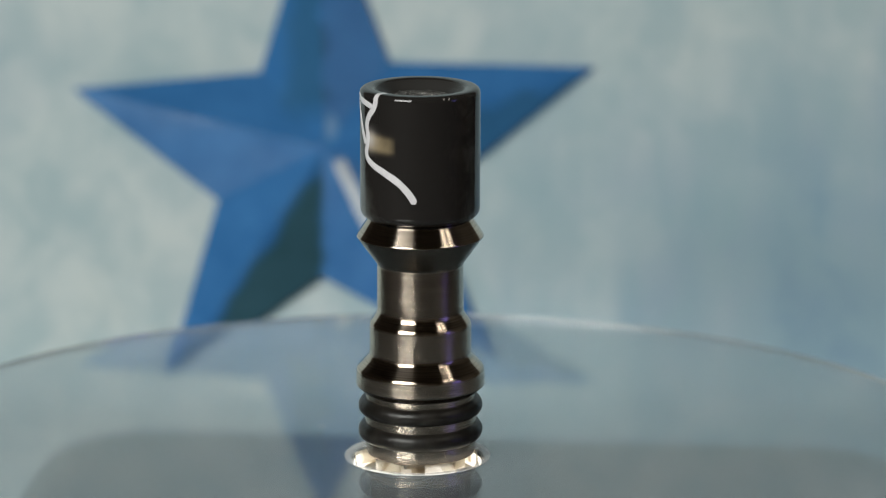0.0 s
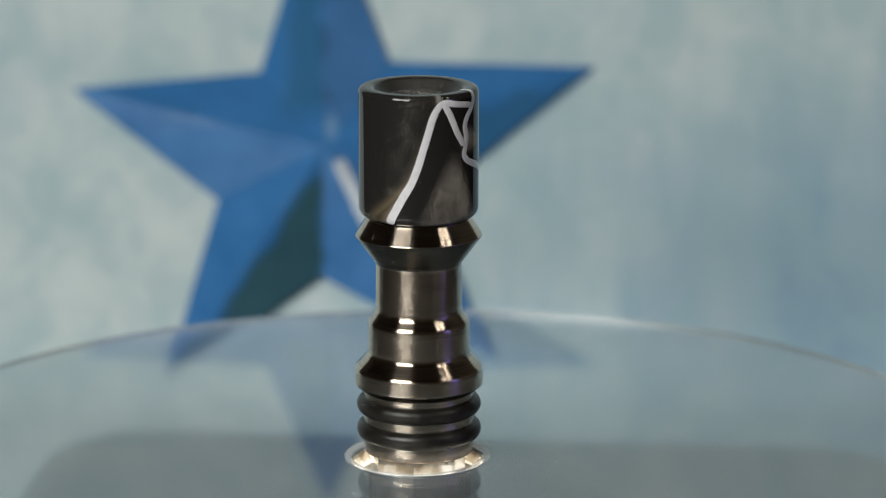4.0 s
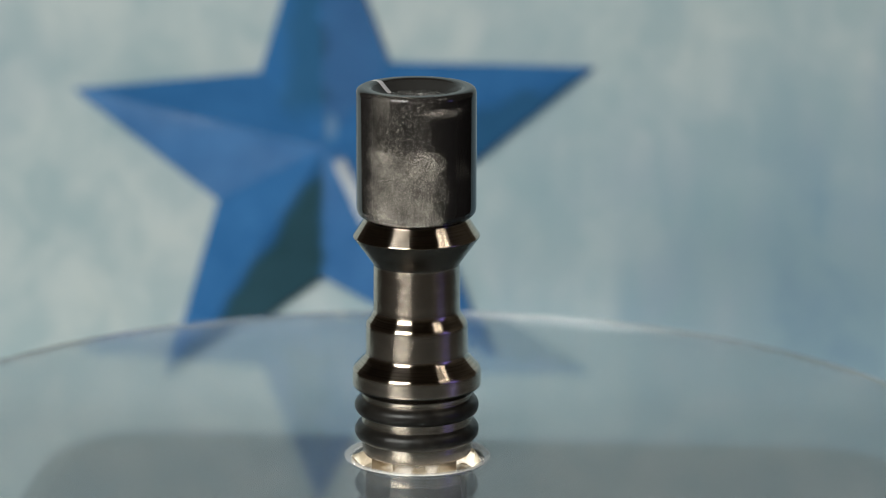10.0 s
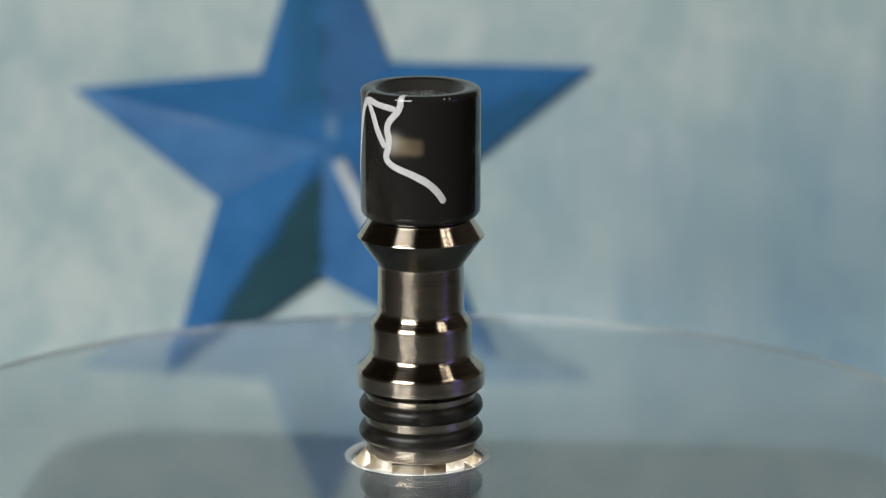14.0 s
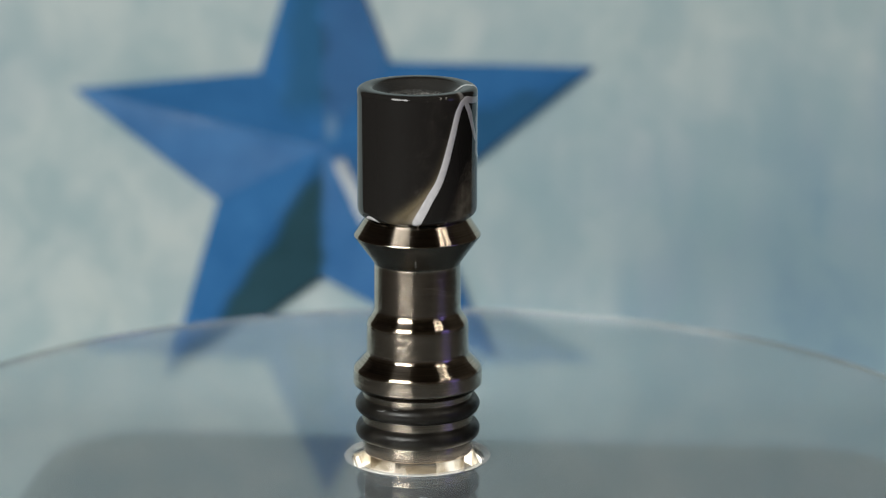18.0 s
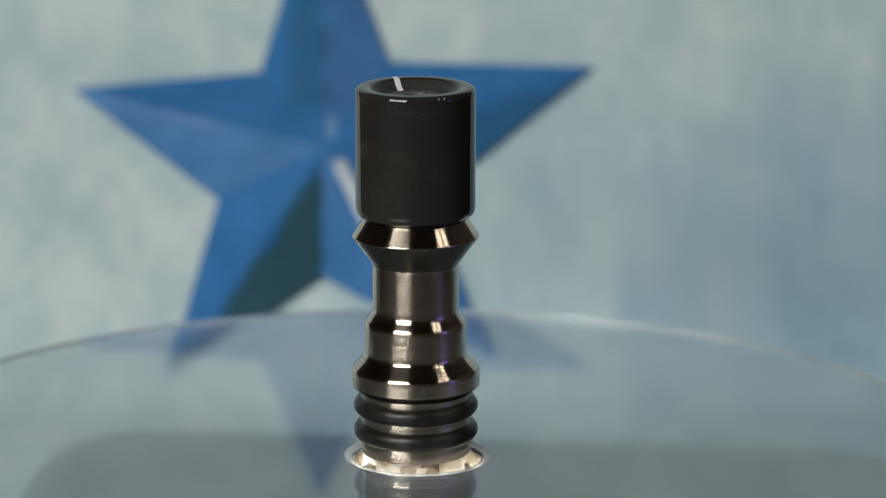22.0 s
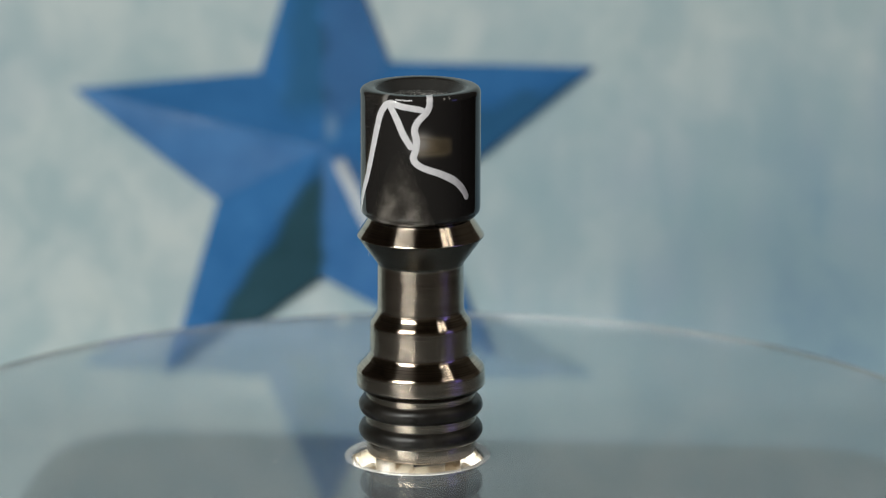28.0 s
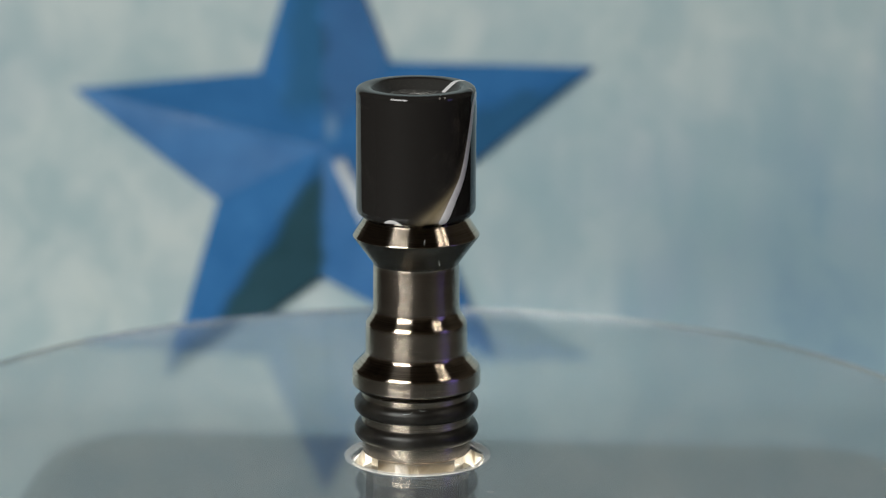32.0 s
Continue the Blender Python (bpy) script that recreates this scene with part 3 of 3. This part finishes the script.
def cap_point(theta, s, lift):
    """The point at theta degrees (0 towards -y, turning to +x) and length s, lifted off the surface, in millimetres."""
    i = int(np.clip(np.searchsorted(CAP_S, s) - 1, 0, len(CAP_S) - 2))
    a, b = CAP_PROFILE[i], CAP_PROFILE[i + 1]
    u = (s - CAP_S[i]) / (CAP_S[i + 1] - CAP_S[i])
    p, way = a.lerp(b, u), (b - a).normalized()
    r, z = p.x + way.y * lift, p.y - way.x * lift
    th = math.radians(theta)
    return Vector((r * math.sin(th), -r * math.cos(th), z)), p.x


def glide(points, count):
    """A Catmull-Rom curve through the points."""
    pts = [Vector(p) for p in points]
    pts = [pts[0] * 2 - pts[1]] + pts + [pts[-1] * 2 - pts[-2]]
    out = []
    for a, b, c, d in zip(pts, pts[1:], pts[2:], pts[3:]):
        for k in range(count):
            t = k / count
            out.append(0.5 * ((2 * b) + (c - a) * t + (2 * a - 5 * b + 4 * c - d) * t * t + (3 * b - a - 3 * c + d) * t ** 3))
    return out + [pts[-2]]


def vein(path, widths, lift, parent):
    """A white inlaid vein along a path of (theta, s), with its width from end to end and rounded ends."""
    line = glide(path, 10)
    flat = [Vector((math.radians(p.x) * 4.2, p.y)) for p in line]
    run = [0.0]
    for a, b in zip(flat, flat[1:]):
        run.append(run[-1] + (b - a).length)
    bm, rows = bmesh.new(), []
    across = (-1, -0.8, -0.4, 0, 0.4, 0.8, 1)
    rise = (-0.012, 0.0, 0.004, 0.006, 0.004, 0.0, -0.012)
    for i, p in enumerate(line):
        a, b = flat[max(i - 1, 0)], flat[min(i + 1, len(flat) - 1)]
        way = (b - a).normalized()
        u = run[i] / run[-1]
        width = np.interp(u, [k / (len(widths) - 1) for k in range(len(widths))], widths)
        width *= 1 + 0.06 * noise.noise((run[i] * 1.3, lift * 900, 0))
        end = min(run[i], run[-1] - run[i])
        half = width / 2 * math.sqrt(max(0.02, 1 - max(0, 1 - end / (width / 2)) ** 2))
        row = []
        for c, h in zip(across, rise):
            off = Vector((-way.y, way.x)) * half * c
            _, r = cap_point(p.x, p.y, 0)
            q, _ = cap_point(p.x + math.degrees(off.x / max(r, 1.5)), p.y + off.y, lift + h)
            row.append(bm.verts.new(q * MM))
        rows.append(row)
    for a, b in zip(rows, rows[1:]):
        for j in range(len(across) - 1):
            bm.faces.new((a[j], b[j], b[j + 1], a[j + 1])).smooth = True
    bmesh.ops.recalc_face_normals(bm, faces=bm.faces)
    middle = bm.faces[:][len(bm.faces) // 2]
    c = middle.calc_center_median()
    if middle.normal.dot(Vector((c.x, c.y, 0))) < 0:
        bmesh.ops.reverse_faces(bm, faces=bm.faces)
    part("vein", bm, VEIN, parent, "white vein in the resin")


def wrap(a):
    return (a + 180) % 360 - 180


def build_tip():
    tip = new("drip_tip")
    tagged(tip, "turned steel mouthpiece with glossy black white-veined resin cap", "drip tip")

    steel = rounded([(2.3, 3.0, 0), (2.3, 0.36, 0.1), (3.84, 0.36, 0.09), (3.91, 0.98, 0.1), (3.92, 1.42, 0.04), (3.3, 1.46, 0),
                     (3.3, 2.58, 0), (3.94, 2.62, 0.05), (3.94, 3.3, 0.05), (3.3, 3.34, 0), (3.3, 4.30, 0), (3.90, 4.34, 0.04),
                     (3.92, 4.90, 0.05), (4.10, 4.98, 0.06), (4.57, 5.38, 0.10), (4.57, 6.58, 0.24),
                     (3.62, 7.58, 0.26), (3.61, 9.92, 0.26), (3.07, 10.62, 0.34), (3.06, 14.22, 0.14),
                     (4.52, 16.22, 0.10), (3.66, 17.55, 0.05), (3.3, 17.6, 0)], 5)
    stem = part("stem", turned(steel, 192), STEEL, tip, "turned bare steel stem")
    stem.data.materials.append(SHADED_STEEL)
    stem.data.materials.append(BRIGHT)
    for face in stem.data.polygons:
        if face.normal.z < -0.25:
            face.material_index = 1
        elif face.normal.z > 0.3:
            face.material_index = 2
    bm = turned(fine([Vector(p) for p in ((2.21, 25.7), (2.21, 26.2), (1.62, 26.1), (1.6, 1.0), (1.9, 0.5))], 0.12), 96)
    for v in bm.verts:
        if v.co.z > 25.9 * MM:
            v.co.z += 0.10 * MM * noise.noise(v.co * 2600) + 0.05 * MM * noise.noise(v.co * 7000)
    part("bore", bm, BORE, tip, "rough cut dark bore with glitter")

    for z, minor in ((3.84, 0.64), (2.02, 0.68)):
        ring = [(4.43 - minor + minor * math.cos(2 * math.pi * k / 28), z + minor * math.sin(2 * math.pi * k / 28)) for k in range(28)]
        bm = turned(ring, 160, closed=True)
        for v in bm.verts:
            v.co.z += 0.03 * MM * noise.noise(v.co * 350 + Vector((z, 0, 0)))
            v.co *= 1 + 0.004 * noise.noise(v.co * 1500 + Vector((0, z, 0)))
        part("o_ring", bm, RUBBER, tip, "black rubber ring")

    segments = 288
    cap = part("cap", turned(CAP_PROFILE, segments), RESIN, tip, "glossy black resin cap")
    flake, smear, halo, bowl, dip = [], [], [], [], []
    foot = [(-91.7, 26.1), (-96.4, 25.5), (-101, 24.3), (-106.5, 23), (-110.9, 21.9), (-117.2, 20.7), (-126.1, 19.65), (-133.4, 18.7), (-138.2, 18.0), (-142, 17.3)]
    foot_z = [z for _, z in foot][::-1]
    foot_a = [a for a, _ in foot][::-1]
    for i, p in enumerate(CAP_PROFILE):
        outside = i <= CAP_TOP
        for k in range(segments):
            a = wrap(360 * k / segments)
            z = p.y
            wob = noise.noise((a / 14, z / 1.6, 3.0))
            if outside:
                m = 0.0
                # broad pearl field
                left = 33 + 6 * wob
                right = np.interp(z, [17, 21.5, 22.6, 23.4, 25, 26.5], [107, 107, 108, 98, 98, 104]) + 9 * wob
                inside = min(max((a - left + 8) / 26, 0), 1) * min(max((right + 8 - a) / 22, 0), 1)
                glow = 0.50 + 0.35 * math.exp(-((z - 22.5) / 0.9) ** 2) + 0.15 * math.exp(-((z - 18.3) / 1.0) ** 2)
                m = max(m, inside * glow * float(np.interp(z, [17, 21.8, 22.4, 23.6, 25, 26.5], [0.60, 0.62, 0.56, 0.24, 0.26, 0.32])) * (1 if z < 23 or a < 72 else 0.55) * (1 + 1.1 * math.exp(-((a - 44) / 13) ** 2) * min(max((z - 22.0) / 0.8, 0), 1)))
                m = max(m, 0.26 * math.exp(-((z - 25.75 - 0.1 * wob) / 0.22) ** 2 - ((a - 104) / 20) ** 2))
                # triangle under the veins
                reach = (23.4 - z) / 5.6
                if reach > 0:
                    mid = -73 - 4 * reach
                    m = max(m, 0.62 * min(reach * 1.5, 1) * min(max((31 * reach + 6 - abs(a - mid)) / 15, 0), 1))
                # thin sprinkle beside the long vein
                m = max(m, 0.17 * max(0.15, wob + 0.45) * math.exp(-((a + 127 - (z - 22) * 3.5) / 13) ** 2) * (1 if z > 20 else 0.4))
                m = max(m, 0.035 * math.exp(-((a - 138) / 14) ** 2 - ((z - 21.2 + (a - 138) * 0.04) / 0.7) ** 2))
                m = max(m, 0.022 * math.exp(-((a + 150 - (z - 21.5) * 2) / 5) ** 2 - ((z - 21.6) / 1.5) ** 2))
                m = max(m, 0.10 * math.exp(-((a + 152) / 7) ** 2 - ((z - 18.0) / 0.5) ** 2))
                m = max(m, 0.03 * math.exp(-((a - 22) / 4) ** 2 - ((z - 21.4) / 1.1) ** 2))
                run = min(max((a + 58) / 32, 0), 1)
                s = 0.68 * math.exp(-(max(0, abs(z - 23.46 + 0.12 * run) - 0.30) / (0.34 - 0.1 * run)) ** 2) * min(max((a + 62) / 6, 0), 1) * min(max((-23 - a) / 8, 0), 1) * (1 - 0.45 * run) * (1 + 0.25 * wob)
                edge = float(np.interp(z, foot_z, foot_a))
                spread = float(np.interp(z, [17, 18.3, 19.6, 21, 24, 26], [20, 17, 11, 7, 5, 4]))
                gap = edge - a
                if gap > -3:
                    s = max(s, 0.95 * math.exp(-(max(gap, 0) / spread) ** 2) * (1 if gap >= 0 else 1 + gap / 3) * float(np.interp(z, [17, 18.6, 20, 21.5, 26], [1, 0.88, 0.42, 0.15, 0.06])))
                h = float(np.interp(z, [17, 19, 22], [0.8, 0.6, 0.35])) * math.exp(-(max(gap, 0) / (spread * 0.42)) ** 2) if gap > -3 else 0.0
                h = max(h, 0.75 * math.exp(-((a + 55) / 8) ** 2 - ((z - 23.6) / 0.6) ** 2))
            else:
                m = 0.10 * math.exp(-((a - 66) / 38) ** 2)
                if p.x < 2.2:
                    m = max(m, 0.15)
                s, h = 0.0, 0.0
            bowl.append(0.0 if outside else min(max((3.3 - p.x) / 0.3, 0), 1))
            flake.append(m)
            smear.append(min(max(s, 0), 1))
            facing = math.radians(a + (40 if a > -75 else -78))
            dip += [0.97 * math.sin(facing), -0.97 * math.cos(facing), 0.24]
            halo.append(min(max(h, 0), 1))
    for key, values in (("flake", flake), ("smear", smear), ("halo", halo), ("bowl", bowl)):
        layer = cap.data.attributes.new(key, "FLOAT", "POINT")
        layer.data.foreach_set("value", values)

    cap.data.attributes.new("dip", "FLOAT_VECTOR", "POINT").data.foreach_set("vector", dip)

    def wall(points):
        return [(a, s_of(z)) for a, z in points]

    over = CAP_S[CAP_TOP]
    first = [(-41.5, over + 3.0), (-42, over + 2.2), (-43, over + 1.2), (-45, over + 0.4)]
    vein(first + wall([(-46.3, 26.6), (-47.0, 26.2), (-50.2, 25.75), (-57.6, 25.15), (-60.6, 24.55), (-58.8, 23.86), (-59.6, 23.2),
                       (-61.7, 22.58), (-57.9, 22.14), (-49.8, 21.83), (-35.6, 21.43), (-21.1, 20.85), (-11.0, 20.14), (-4.3, 19.38)]),
         [0.42, 0.46, 0.46, 0.52, 0.48, 0.52, 0.50], 0.010, cap)
    vein(wall([(-51, 25.95), (-60.6, 26.08), (-72.3, 26.2), (-82.5, 26.36), (-88.0, 26.28), (-91.9, 26.02), (-96.6, 25.4), (-101.2, 24.3), (-106.6, 22.99),
               (-111, 21.93), (-117.4, 20.73), (-126.1, 19.65), (-133.4, 18.68), (-138.2, 18.02), (-140.0, 17.72)]),
         [0.40, 0.44, 0.50, 0.52, 0.52, 0.53, 0.58, 0.66], 0.013, cap)
    vein(wall([(-85.5, 26.24), (-82.2, 25.86), (-77.7, 25.26), (-72.4, 24.38), (-67.4, 23.75), (-62.6, 23.2)]), [0.46, 0.50, 0.48, 0.44], 0.016, cap)
    vein(wall([(161, 17.78), (166, 17.90), (171, 17.94), (176, 17.84), (180, 17.70)]), [0.14, 0.3, 0.36, 0.3, 0.14], 0.010, cap)
    # lint caught on the steel and the rings: (theta, radius, height, length, turn)
    for theta, r, z, long, lean in ((-174, 4.36, 4.25, 0.7, 20), (-160, 4.22, 4.46, 0.5, -30), (-158, 4.3, 16.62, 0.35, 70),
                                    (-140, 3.62, 15.0, 0.5, 100), (118, 4.60, 6.0, 0.6, 50), (-8, 3.99, 3.0, 0.45, 10)):
        bm, last = bmesh.new(), None
        for i in range(7):
            u = i / 6
            a = math.radians(theta + math.degrees((u - 0.5) * long * math.cos(math.radians(lean)) / r))
            p = Vector((math.sin(a), -math.cos(a), 0)) * (r + 0.03 + 0.05 * math.sin(u * 5))
            p.z = z + (u - 0.5) * long * math.sin(math.radians(lean)) + 0.08 * math.sin(u * 4 + theta)
            row = [bm.verts.new((p + d) * MM) for d in (Vector((0, 0, 0.015)), Vector((0.014, 0, -0.008)), Vector((-0.014, 0, -0.008)))]
            if last:
                for j in range(3):
                    bm.faces.new((last[j], last[(j + 1) % 3], row[(j + 1) % 3], row[j]))
            last = row
        part("lint", bm, DUST, tip, "pale speck of lint")
    return tip


build_setting()
build_room()
build_star()
build_base()
DISC = build_disc()
TIP = build_tip()


# ---------------------------------------------------------------- movement
def motions():
    times = [0.5 * k for k in range(65)]
    tilt = Matrix.Rotation(radians(0.40), 4, Vector((math.cos(radians(177)), math.sin(radians(177)), 0)))
    seat = Matrix.Translation(Vector((0.2 * math.cos(radians(-36)), 0.2 * math.sin(radians(-36)), 0.0)) * MM)
    disc_rows, tip_rows = [], []
    for t in times:
        turn = pose(0, 0, 0, 0, 0, 360 / PERIOD * t)
        disc_rows.append((t, turn @ tilt))
        tip_rows.append((t, pose(0.05 * MM, 0, 0) @ turn @ seat))
    walk(DISC, disc_rows)
    walk(TIP, tip_rows)


motions()
